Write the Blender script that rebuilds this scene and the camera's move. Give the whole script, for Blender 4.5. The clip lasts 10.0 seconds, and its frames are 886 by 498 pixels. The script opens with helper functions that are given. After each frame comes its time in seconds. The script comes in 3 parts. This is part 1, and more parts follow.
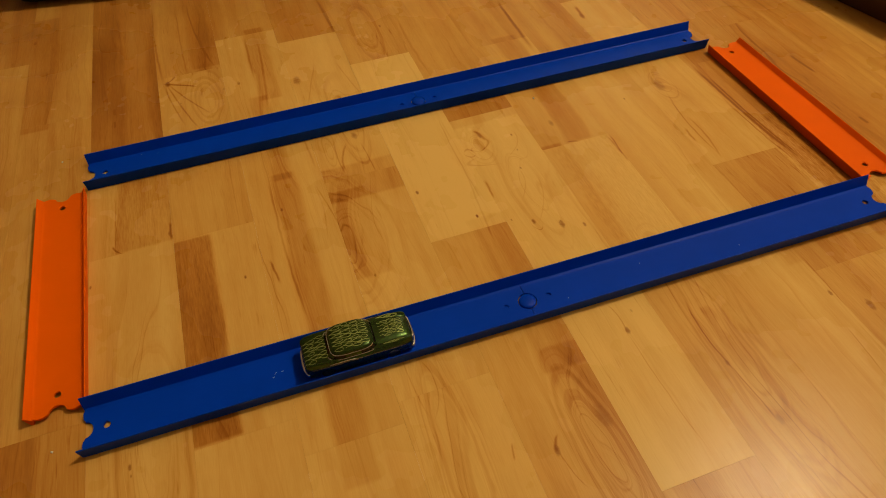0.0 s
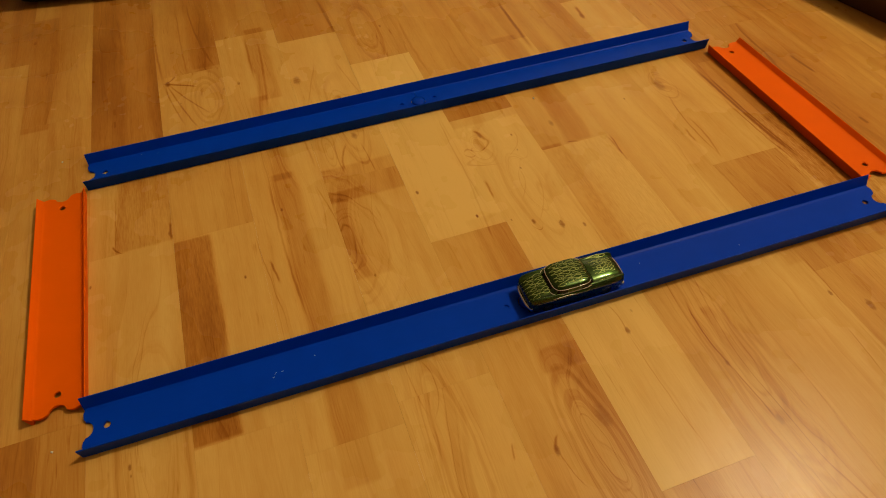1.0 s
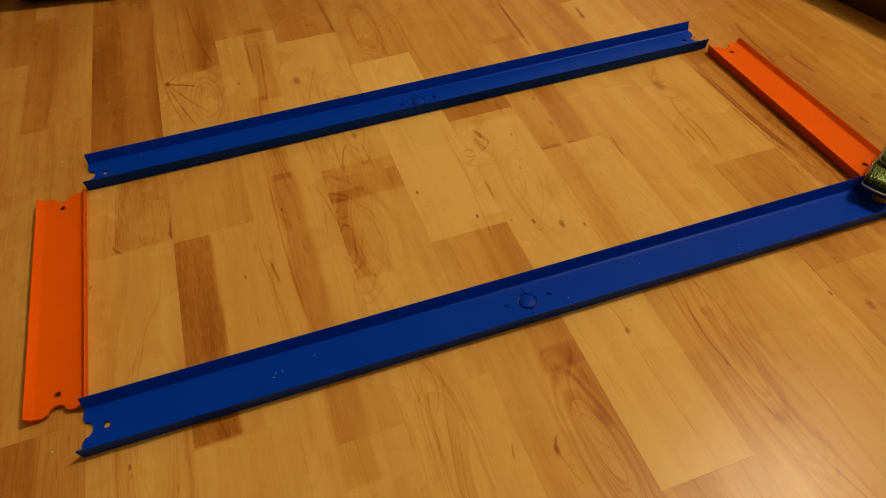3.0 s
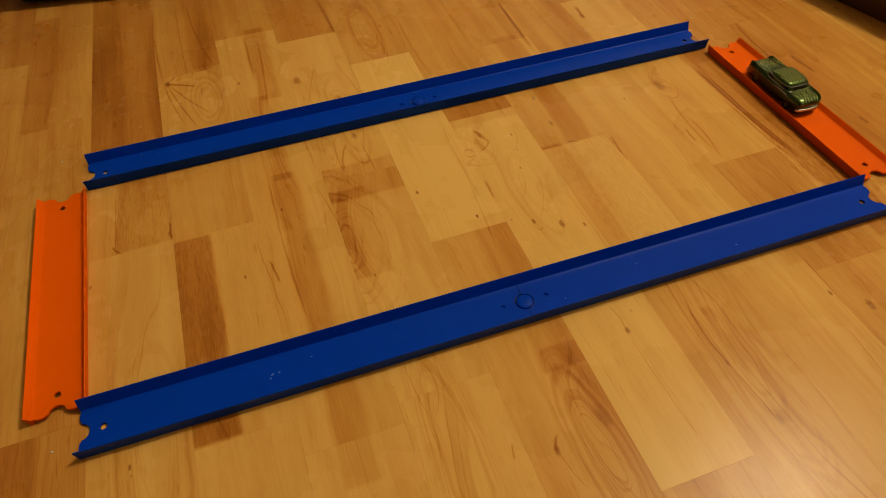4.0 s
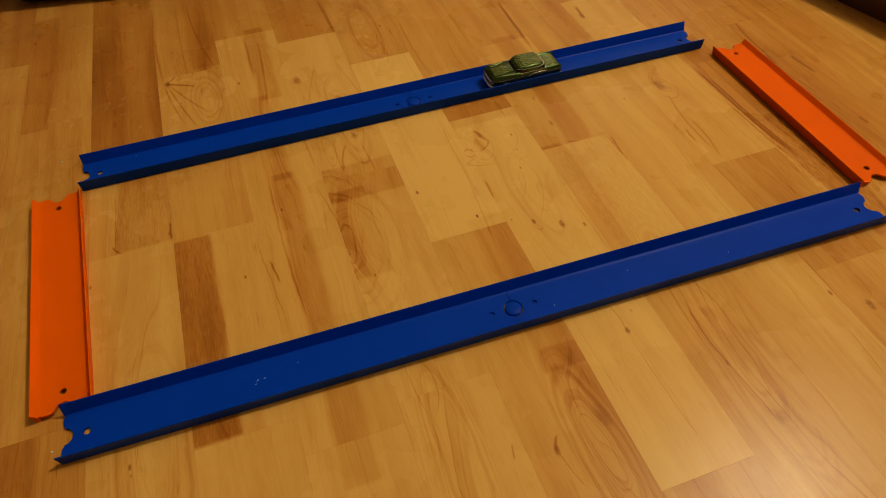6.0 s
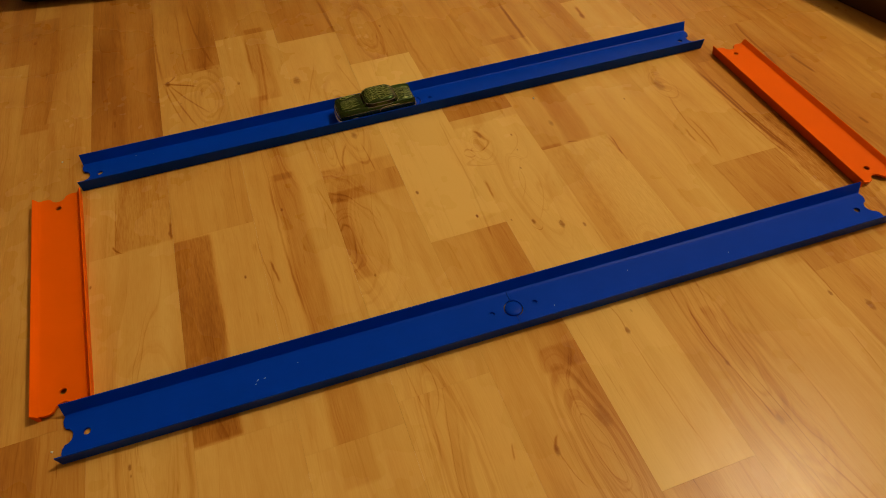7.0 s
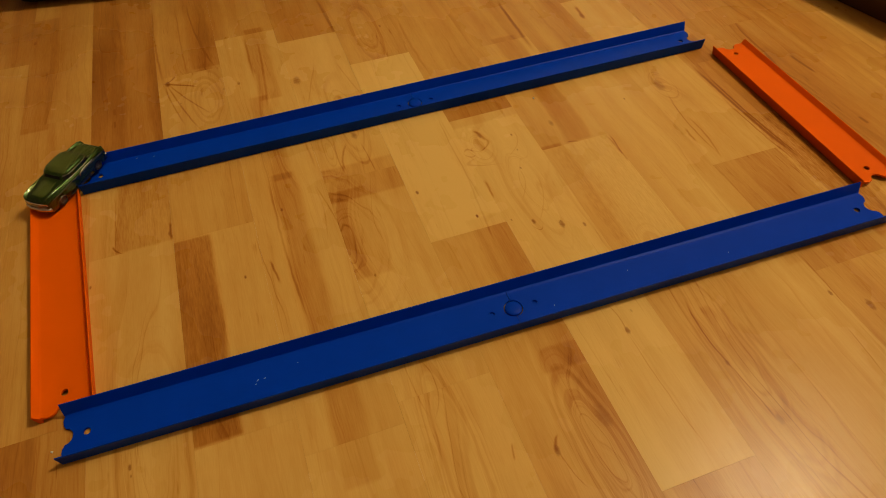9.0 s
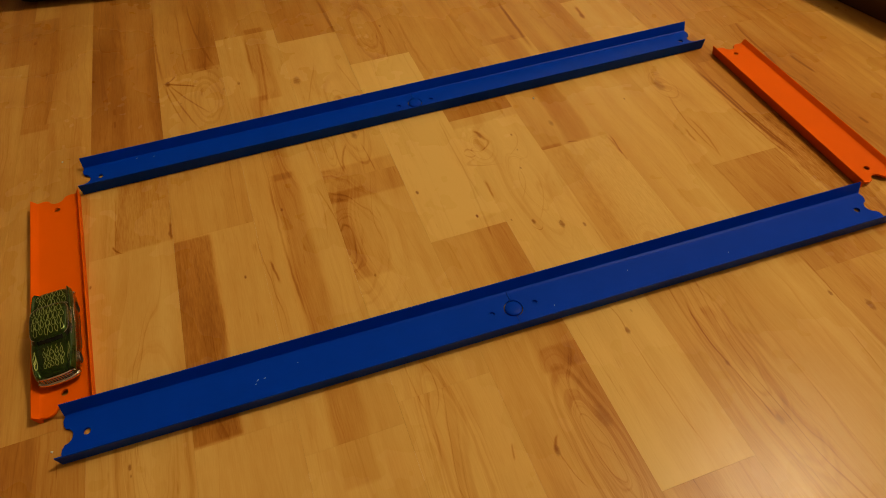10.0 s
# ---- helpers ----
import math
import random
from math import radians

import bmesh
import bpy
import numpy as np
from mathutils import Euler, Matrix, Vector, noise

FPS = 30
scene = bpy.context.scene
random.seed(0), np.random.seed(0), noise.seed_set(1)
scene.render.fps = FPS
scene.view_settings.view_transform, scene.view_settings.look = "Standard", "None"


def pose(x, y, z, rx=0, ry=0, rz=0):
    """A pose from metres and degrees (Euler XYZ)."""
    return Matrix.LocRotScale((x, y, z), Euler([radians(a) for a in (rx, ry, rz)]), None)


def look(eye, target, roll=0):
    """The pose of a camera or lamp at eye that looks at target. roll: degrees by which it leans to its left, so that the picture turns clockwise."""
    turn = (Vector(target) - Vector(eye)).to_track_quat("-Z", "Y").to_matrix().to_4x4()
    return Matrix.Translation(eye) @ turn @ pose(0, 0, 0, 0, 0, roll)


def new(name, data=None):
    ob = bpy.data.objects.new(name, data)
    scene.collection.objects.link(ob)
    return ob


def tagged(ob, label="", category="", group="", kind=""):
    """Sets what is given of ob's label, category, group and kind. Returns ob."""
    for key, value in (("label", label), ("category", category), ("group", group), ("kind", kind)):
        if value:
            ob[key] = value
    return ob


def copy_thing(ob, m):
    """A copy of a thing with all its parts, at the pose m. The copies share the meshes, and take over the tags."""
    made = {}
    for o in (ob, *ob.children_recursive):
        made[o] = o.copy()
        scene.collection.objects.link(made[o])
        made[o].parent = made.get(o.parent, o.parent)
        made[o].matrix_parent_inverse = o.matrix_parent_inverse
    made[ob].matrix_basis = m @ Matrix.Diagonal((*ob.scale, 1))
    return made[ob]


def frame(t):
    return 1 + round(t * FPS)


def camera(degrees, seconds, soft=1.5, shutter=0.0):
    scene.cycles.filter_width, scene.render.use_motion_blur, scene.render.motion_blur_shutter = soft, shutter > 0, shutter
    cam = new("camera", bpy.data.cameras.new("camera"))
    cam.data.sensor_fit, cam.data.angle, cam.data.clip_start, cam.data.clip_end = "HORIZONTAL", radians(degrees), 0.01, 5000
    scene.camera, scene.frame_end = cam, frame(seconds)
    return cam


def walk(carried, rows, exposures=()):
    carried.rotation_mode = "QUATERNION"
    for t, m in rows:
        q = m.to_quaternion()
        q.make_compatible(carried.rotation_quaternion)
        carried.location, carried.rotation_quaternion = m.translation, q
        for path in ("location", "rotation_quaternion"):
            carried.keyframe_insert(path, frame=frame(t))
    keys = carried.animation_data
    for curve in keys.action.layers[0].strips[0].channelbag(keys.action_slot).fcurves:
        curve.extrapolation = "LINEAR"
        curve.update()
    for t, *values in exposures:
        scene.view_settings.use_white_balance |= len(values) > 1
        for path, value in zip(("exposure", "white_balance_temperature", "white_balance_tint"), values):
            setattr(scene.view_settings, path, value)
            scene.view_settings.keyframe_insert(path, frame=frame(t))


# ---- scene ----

# ---------------------------------------------------------------- camera
cam = camera(69.48, 10.0, soft=1.0)
EYE = (0.0, 0.0, 0.3756)
AIM = (0.0, math.cos(radians(49.34)), 0.3756 - math.sin(radians(49.34)))
walk(cam, [(0.0, look(EYE, AIM, -2.376)), (10.0, look(EYE, AIM, -2.376))],
     exposures=[(0.0, -0.03), (4.5, -0.04), (7.0, -0.09), (10.0, -0.12)])

# ---------------------------------------------------------------- light
world = bpy.data.worlds.new("world")
world.use_nodes = True
world.node_tree.nodes["Background"].inputs[0].default_value = (0.02, 0.015, 0.01, 1)
world.node_tree.nodes["Background"].inputs[1].default_value = 0.2
scene.world = world

LAMP = (1.32, 0.87, 2.28)
bulb = bpy.data.lights.new("room_light", "POINT")
bulb.energy, bulb.shadow_soft_size, bulb.color = 108.0, 0.13, (1.0, 0.81, 0.50)
new("room_light", bulb).location = LAMP


# ---------------------------------------------------------------- node helpers
def fresh(name):
    mat = bpy.data.materials.new(name)
    mat.use_nodes = True
    nt = mat.node_tree
    return mat, nt, nt.nodes["Principled BSDF"]


def put(nt, sock, value):
    if isinstance(value, bpy.types.NodeSocket):
        nt.links.new(value, sock)
    else:
        sock.default_value = value


def calc(nt, op, a, b=0.0, c=0.0):
    n = nt.nodes.new("ShaderNodeMath")
    n.operation = op
    for sock, v in zip(n.inputs, (a, b, c)):
        put(nt, sock, v)
    return n.outputs[0]


def vec(nt, x, y, z=0.0):
    n = nt.nodes.new("ShaderNodeCombineXYZ")
    for sock, v in zip(n.inputs, (x, y, z)):
        put(nt, sock, v)
    return n.outputs[0]


def noisy(nt, v, scale=1.0, detail=3.0, rough=0.55, distort=0.0):
    n = nt.nodes.new("ShaderNodeTexNoise")
    put(nt, n.inputs["Vector"], v)
    n.inputs["Scale"].default_value, n.inputs["Detail"].default_value = scale, detail
    n.inputs["Roughness"].default_value, n.inputs["Distortion"].default_value = rough, distort
    return n.outputs["Fac"]


def blend(nt, fac, a, b, mode="MIX"):
    n = nt.nodes.new("ShaderNodeMix")
    n.data_type, n.blend_type = "RGBA", mode
    put(nt, n.inputs[0], fac)
    put(nt, n.inputs[6], a)
    put(nt, n.inputs[7], b)
    return n.outputs[2]


def span(nt, v, lo, hi, a=0.0, b=1.0):
    n = nt.nodes.new("ShaderNodeMapRange")
    n.interpolation_type = "SMOOTHSTEP"
    for sock, x in zip(n.inputs, (v, lo, hi, a, b)):
        put(nt, sock, x)
    return n.outputs[0]


def bumped(nt, bsdf, height, strength, distance):
    n = nt.nodes.new("ShaderNodeBump")
    n.inputs["Strength"].default_value, n.inputs["Distance"].default_value = strength, distance
    put(nt, n.inputs["Height"], height)
    put(nt, bsdf.inputs["Normal"], n.outputs[0])


def place(nt, kind="Object"):
    return nt.nodes.new("ShaderNodeTexCoord").outputs[kind]


# ---------------------------------------------------------------- floor layout
GRAIN = radians(107.595)
ROW0, ROW = -0.16422, 0.06381
GDIR = Vector((math.cos(GRAIN), math.sin(GRAIN), 0))
GSIDE = Vector((math.sin(GRAIN), -math.cos(GRAIN), 0))

# swirls of the grain: row, place in the row (0..1), place along, bulge, length, width
SWIRLS = [
    (3, 0.06, 0.345, 0.9, 0.060, 0.040), (5, 0.28, 0.418, 0.7, 0.020, 0.012), (3, 0.55, 0.525, 1.0, 0.050, 0.015),
    (8, 0.34, 0.440, 0.6, 0.030, 0.012), (4, 0.75, 0.150, 0.7, 0.050, 0.018), (6, 0.60, 0.120, 0.8, 0.090, 0.026),
    (2, 0.50, 0.500, 0.5, 0.090, 0.012), (0, 0.55, 0.250, 1.0, 0.080, 0.022), (10, 0.40, 0.430, 0.6, 0.080, 0.020),
    (3, 0.35, 0.100, 0.9, 0.090, 0.020), (9, 0.60, 0.180, 0.6, 0.060, 0.016), (5, 0.55, 0.345, 0.9, 0.045, 0.022),
]
# dark knots: row, place in the row, place along, radius, strength
KNOTS_FAR = [
    (1, 0.15, 0.614, 0.0035, 0.8), (-1, 0.05, 0.749, 0.0026, 0.7),
    (-2, 0.95, 0.759, 0.0013, 0.6), (2, 0.22, 0.589, 0.0023, 0.6),
    (1, 0.98, 0.585, 0.0017, 0.35), (1, 0.31, 0.576, 0.0011, 0.5),
    (3, 0.1, 0.572, 0.0052, 0.55), (4, 0.77, 0.641, 0.0019, 0.6),
    (8, 0.16, 0.576, 0.0037, 0.6), (3, 0.62, 0.466, 0.0037, 0.5),
    (5, 0.3, 0.425, 0.0031, 0.6), (5, 0.73, 0.415, 0.0013, 0.7),
    (5, 0.68, 0.394, 0.001, 0.5), (5, 0.57, 0.371, 0.0012, 0.6),
    (6, 0.37, 0.417, 0.0031, 0.45), (4, 0.11, 0.374, 0.0019, 0.75),
    (4, 0.69, 0.331, 0.0016, 0.8), (5, 0.32, 0.309, 0.0023, 0.7),
    (5, 0.63, 0.299, 0.0031, 0.6),
]
# dark knots: row, place in the row, place along, radius, strength
KNOTS_NEAR = [
    (5, 0.89, 0.292, 0.0018, 0.6), (5, 0.07, 0.317, 0.0011, 0.5),
    (8, 0.3, 0.433, 0.0071, 0.5), (7, 0.64, 0.425, 0.0011, 0.7),
    (5, 0.59, 0.192, 0.0023, 0.6), (7, 0.96, 0.17, 0.002, 0.6),
    (8, 0.26, 0.152, 0.0035, 0.6), (6, 0.35, 0.147, 0.0018, 0.5),
    (4, 0.86, 0.142, 0.0064, 0.4), (4, 0.28, 0.131, 0.0027, 0.6),
    (0, 0.4, 0.21, 0.0017, 0.7), (0, 0.41, 0.204, 0.0009, 0.6),
    (1, 0.77, 0.334, 0.0013, 0.7), (2, 0.37, 0.395, 0.0016, 0.95),
    (0, 0.02, 0.365, 0.0013, 0.6), (3, 0.22, 0.301, 0.0013, 0.6),
    (0, 0.96, 0.401, 0.0018, 0.5), (6, 0.45, 0.102, 0.0031, 0.45),
    (5, 0.76, 0.206, 0.0012, 0.3),
]

# eyes in the figure, with rings round them: row, place in the row, place along, length, width, strength
EYES = [
    (3, -0.04, 0.345, 0.085, 0.046, 0.34), (5, 0.22, 0.412, 0.028, 0.016, 0.34), (3, 0.62, 0.480, 0.075, 0.017, 0.26),
    (6, 0.52, 0.165, 0.125, 0.022, 0.20), (3, 0.40, 0.150, 0.110, 0.020, 0.22), (0, 0.62, 0.215, 0.110, 0.030, 0.20),
    (5, 0.55, 0.335, 0.070, 0.018, 0.18), (1, 0.70, 0.575, 0.060, 0.022, 0.16), (8, 0.36, 0.430, 0.030, 0.014, 0.30),
    (3, 0.20, 0.455, 0.060, 0.013, 0.26), (4, 0.70, 0.120, 0.080, 0.020, 0.22), (4, 0.50, 0.640, 0.090, 0.022, 0.18),
]

# single dark grain lines: place across, slope, bend, middle along, half length, half width, strength
CRACKS = [
    (0.4145, -0.041, 0.38, 0.374, 0.096, 0.0010, 0.55), (0.4182, -0.041, 0.38, 0.360, 0.080, 0.0007, 0.45),
    (0.4110, -0.045, 0.38, 0.345, 0.060, 0.0006, 0.35), (-0.0183, -0.017, 0.37, 0.359, 0.100, 0.0007, 0.35),
    (0.1405, 0.087, 0.20, 0.339, 0.050, 0.0006, 0.30), (0.2815, -0.025, 0.0, 0.369, 0.018, 0.0007, 0.45),
    (0.3637, 0.087, -2.81, 0.351, 0.038, 0.0007, 0.30), (0.2800, 0.020, 0.0, 0.588, 0.060, 0.0012, 0.30),
    (0.0231, -0.050, 0.0, 0.458, 0.028, 0.0007, 0.30),
]
# grain lines along the boards
GRAIN_A = [
    (-0.0738, -0.562, 1.78, 0.5806, 0.0412, 0.00073, 0.4), (-0.0811, -0.293, 0.67, 0.5726, 0.0502, 0.00067, 0.42),
    (-0.0883, -0.21, 1.2, 0.576, 0.0443, 0.00063, 0.38), (-0.0862, 0.886, -83.86, 0.6204, 0.0074, 0.00094, 0.5),
    (-0.0993, -0.026, 0.33, 0.697, 0.1027, 0.0008, 0.3), (-0.1428, 0.012, 0.0, 0.5855, 0.0064, 0.00067, 0.6),
    (-0.1425, -0.043, -11.7, 0.565, 0.0063, 0.00066, 0.5), (0.0458, 0.295, 0.34, 0.5606, 0.0399, 0.00055, 0.3),
    (0.083, -0.169, 0.38, 0.5571, 0.0411, 0.00055, 0.3), (0.2788, 0.044, 0.5, 0.5884, 0.0757, 0.00129, 0.35),
    (0.3578, 0.094, -1.29, 0.5835, 0.0181, 0.00151, 0.6), (0.0455, -0.003, 2.62, 0.4424, 0.029, 0.00049, 0.4),
    (0.0499, 0.26, 8.91, 0.4404, 0.0219, 0.00081, 0.45), (0.0713, -0.053, -0.31, 0.4328, 0.0262, 0.00048, 0.35),
]
# grain lines along the boards
GRAIN_B = [
    (0.2827, 0.082, 0.0, 0.3642, 0.0236, 0.00056, 0.5), (0.3587, 0.067, 1.87, 0.3728, 0.0612, 0.00057, 0.3),
    (0.3507, 0.052, 7.78, 0.3564, 0.0124, 0.00088, 0.35), (0.5168, -0.106, 2.32, 0.4118, 0.0219, 0.00106, 0.5),
    (0.5081, -0.095, -12.94, 0.3181, 0.0068, 0.00096, 0.5), (0.1925, -0.047, -10.39, 0.2027, 0.0182, 0.00041, 0.45),
    (0.192, -0.037, 0.51, 0.1459, 0.0585, 0.00032, 0.33), (0.2399, 0.004, 3.03, 0.1687, 0.0377, 0.00042, 0.4),
    (0.244, -0.088, -0.46, 0.1217, 0.0258, 0.0004, 0.42),
    (0.0831, 0.181, 4.92, 0.1393, 0.0069, 0.00049, 0.5),
]
# grain lines along the boards
GRAIN_C = [
    (0.1101, 0.449, 23.01, 0.1352, 0.0067, 0.00083, 0.5), (0.1115, -0.244, 7.87, 0.1174, 0.0167, 0.00032, 0.3),
    (0.0393, -0.047, 1.66, 0.2109, 0.0417, 0.00036, 0.28), (0.0543, 0.103, -13.55, 0.1976, 0.0283, 0.00035, 0.28),
    (-0.0294, -0.158, 1.43, 0.3315, 0.016, 0.00069, 0.5), (-0.0341, -0.104, 0.22, 0.3299, 0.057, 0.00038, 0.3),
    (0.0241, -0.144, -0.65, 0.3863, 0.035, 0.00045, 0.3),
]
# grain lines along the boards
GRAIN_D = [
    (0.1748, -0.312, -17.79, 0.4247, 0.0106, 0.00124, 0.6),
    (0.1768, 0.62, -84.61, 0.4109, 0.01, 0.00097, 0.5), (0.1604, -0.811, 328.34, 0.4072, 0.0049, 0.00064, 0.4),
    (0.1523, -1.173, 300.27, 0.3897, 0.0098, 0.00177, 0.3), (0.2025, 0.572, -26.16, 0.4036, 0.0212, 0.00048, 0.25),
    (0.1562, 0.028, -2.04, 0.3564, 0.0146, 0.00076, 0.55), (0.1448, 0.014, 0.37, 0.4057, 0.0757, 0.00048, 0.3),
    (0.1874, 0.367, -13.5, 0.3527, 0.0227, 0.00045, 0.25), (0.1948, 0.414, -7.7, 0.3328, 0.0338, 0.00045, 0.22),
    (-0.1018, -0.033, 1.19, 0.4039, 0.0122, 0.00067, 0.5), (-0.1445, -0.666, 60.98, 0.3967, 0.0068, 0.00065, 0.5),
    (-0.1438, 0.005, -0.71, 0.4301, 0.041, 0.00045, 0.3), (0.0196, 0.053, -2.43, 0.3802, 0.0386, 0.00037, 0.2),
]
# grain lines along the boards
GRAIN_E = [
    (0.1621, -0.026, 0.0, 0.1792, 0.0504, 0.0003, 0.2),
    (0.3468, 0.041, 0.0, 0.1799, 0.0332, 0.00039, 0.25), (0.3323, 0.092, 0.0, 0.1228, 0.0259, 0.00035, 0.28),
    (0.0879, -0.042, 0.12, 0.6876, 0.0505, 0.00104, 0.25), (-0.0555, -0.123, 0.92, 0.6998, 0.0957, 0.00067, 0.25),
    (-0.0728, -0.016, 0.17, 0.6959, 0.0897, 0.00056, 0.22), (-0.0064, 0.008, 0.11, 0.6306, 0.0536, 0.00096, 0.3),
    (0.0038, 0.065, -0.3, 0.5988, 0.0814, 0.00094, 0.3), (0.1608, -0.004, 0.49, 0.5936, 0.0801, 0.00106, 0.2),
]
# grain lines that run across the boards
ARC_A = [
    (0.6082, -0.498, -2.1, -0.0793, 0.0207, 0.00103, 0.6), (0.3867, -0.223, -26.65, 0.249, 0.0068, 0.00064, 0.4),
    (0.4099, -0.573, -247.75, 0.1574, 0.0059, 0.00089, 0.45), (0.3995, -0.387, 156.73, 0.1566, 0.0063, 0.00072, 0.4),
    (0.2993, -0.38, 329.15, 0.176, 0.0057, 0.00043, 0.4),
]

# dark heartwood in boards: row, from and to across it (0..1), from and to along, strength
HEARTS = [
    (1, -0.2, 0.46, 0.207, 0.39, 0.50), (2, 0.49, 0.82, 0.55, 0.69, 0.24), (2, 0.30, 0.63, 0.15, 0.44, 0.22),
    (2, 0.34, 0.60, 0.43, 0.56, 0.22), (0, 0.33, 1.20, 0.392, 0.52, 0.26), (6, 0.40, 0.80, 0.385, 0.57, 0.20),
    (6, -0.2, 0.30, 0.22, 0.39, 0.28), (4, 0.55, 1.20, 0.18, 0.33, 0.18), (-1, -0.2, 0.40, 0.58, 0.80, 0.20),
    (3, -0.2, 1.20, 0.385, 0.43, 0.22), (3, -0.2, 0.45, 0.30, 0.40, 0.20), (5, -0.2, 1.20, 0.44, 0.50, 0.18),
    (7, 0.75, 1.20, 0.20, 0.52, 0.14), (4, 0.60, 1.20, 0.02, 0.20, 0.14), (9, 0.10, 0.55, 0.20, 0.50, 0.18),
    (1, 0.55, 1.20, 0.63, 0.80, 0.16),
]
# boards with coarse open pores: row, from and to across it, from and to along, strength
COARSE = [(6, 0.10, 1.20, 0.22, 0.385, 0.45), (9, -0.2, 1.20, 0.22, 0.36, 0.70), (0, 0.20, 1.20, 0.392, 0.52, 0.40), (1, -0.2, 0.50, 0.208, 0.390, 0.35)]


def row_of(side):
    return math.floor((side - ROW0) / ROW)


def wood_floor(k=None):
    """The laminate of one row of boards, with the figure that runs in it; k None: the plain rows further off."""
    mat, nt, bsdf = fresh("birch_laminate")
    geo = nt.nodes.new("ShaderNodeNewGeometry").outputs["Position"]
    sep = nt.nodes.new("ShaderNodeSeparateXYZ")
    put(nt, sep.inputs[0], geo)
    x, y = sep.outputs[0], sep.outputs[1]
    along = calc(nt, "ADD", calc(nt, "MULTIPLY", x, GDIR.x), calc(nt, "MULTIPLY", y, GDIR.y))
    side = calc(nt, "ADD", calc(nt, "MULTIPLY", x, GSIDE.x), calc(nt, "MULTIPLY", y, GSIDE.y))
    rowpos = calc(nt, "DIVIDE", calc(nt, "SUBTRACT", side, ROW0), ROW)
    tone = nt.nodes.new("ShaderNodeAttribute")
    tone.attribute_name = "tone"
    tone = tone.outputs["Fac"]
    seed = nt.nodes.new("ShaderNodeAttribute")
    seed.attribute_name = "seed"
    seed = seed.outputs["Fac"]
    seed9 = calc(nt, "MULTIPLY", seed, 91.7)

    def hill(r, f, s, ls, lc):
        da = calc(nt, "DIVIDE", calc(nt, "SUBTRACT", along, s), ls)
        db = calc(nt, "DIVIDE", calc(nt, "SUBTRACT", side, ROW0 + (r + f) * ROW), lc)
        d2 = calc(nt, "ADD", calc(nt, "MULTIPLY", da, da), calc(nt, "MULTIPLY", db, db))
        return d2

    wob = noisy(nt, vec(nt, calc(nt, "MULTIPLY", along, 7.0), calc(nt, "MULTIPLY", side, 34.0), seed9), 1.0, 2.0)
    field = calc(nt, "ADD", calc(nt, "MULTIPLY", side, 60.0), calc(nt, "MULTIPLY", wob, 1.5))
    swirl = 0.0
    for r, f, s, amp, ls, lc in SWIRLS:
        if r != k:
            continue
        g = calc(nt, "POWER", 2.718, calc(nt, "MULTIPLY", hill(r, f, s, ls, lc), -1.0))
        field = calc(nt, "MULTIPLY_ADD", g, amp * 1.5, field)
        swirl = calc(nt, "ADD", g, swirl)
    rings = noisy(nt, vec(nt, calc(nt, "MULTIPLY", along, 1.2), calc(nt, "MULTIPLY", field, 2.2), seed9), 1.0, 2.5, 0.6)
    lines = span(nt, rings, 0.50, 0.62)
    fineline = span(nt, noisy(nt, vec(nt, calc(nt, "MULTIPLY", along, 2.5), calc(nt, "MULTIPLY", field, 7.0), seed9), 1.0, 3.0, 0.6), 0.56, 0.72)
    pores = noisy(nt, vec(nt, calc(nt, "MULTIPLY", along, 90.0), calc(nt, "MULTIPLY", side, 1500.0), seed9), 1.0, 2.0)
    flecks = noisy(nt, vec(nt, calc(nt, "MULTIPLY", along, 34.0), calc(nt, "MULTIPLY", side, 380.0), seed9), 1.0, 2.0)
    flecks = calc(nt, "MULTIPLY", span(nt, flecks, 0.62, 0.76), span(nt, noisy(nt, geo, 11.0, 1.0), 0.30, 0.80))
    cloud = noisy(nt, vec(nt, calc(nt, "MULTIPLY", along, 9.0), calc(nt, "MULTIPLY", side, 26.0), seed9), 1.0, 3.0)
    heart = span(nt, noisy(nt, vec(nt, calc(nt, "MULTIPLY", along, 2.0), calc(nt, "MULTIPLY", side, 30.0), seed9), 1.0, 1.0), 0.52, 0.66)

    depth = calc(nt, "MULTIPLY_ADD", calc(nt, "SUBTRACT", cloud, 0.5), 0.50, calc(nt, "MULTIPLY_ADD", tone, 1.35, -0.12))
    bands = noisy(nt, vec(nt, calc(nt, "MULTIPLY", along, 2.2), calc(nt, "MULTIPLY", side, 75.0), seed9), 1.0, 2.0)
    depth = calc(nt, "MULTIPLY_ADD", calc(nt, "SUBTRACT", bands, 0.5), 0.34, depth)
    depth = calc(nt, "MULTIPLY_ADD", heart, calc(nt, "MULTIPLY", tone, 0.22), depth)
    frac = calc(nt, "MULTIPLY_ADD", calc(nt, "SUBTRACT", wob, 0.5), 0.30, rowpos)

    def patch(r, f0, f1, s0, s1):
        m = calc(nt, "MULTIPLY", span(nt, frac, r + f0 - 0.04, r + f0 + 0.04), span(nt, frac, r + f1 - 0.04, r + f1 + 0.04, 1.0, 0.0))
        return calc(nt, "MULTIPLY", m, calc(nt, "MULTIPLY", span(nt, along, s0 - 0.001, s0 + 0.003), span(nt, along, s1 - 0.003, s1 + 0.001, 1.0, 0.0)))

    for *box, dark in HEARTS:
        if box[0] == k:
            depth = calc(nt, "MULTIPLY_ADD", patch(*box), dark, depth)
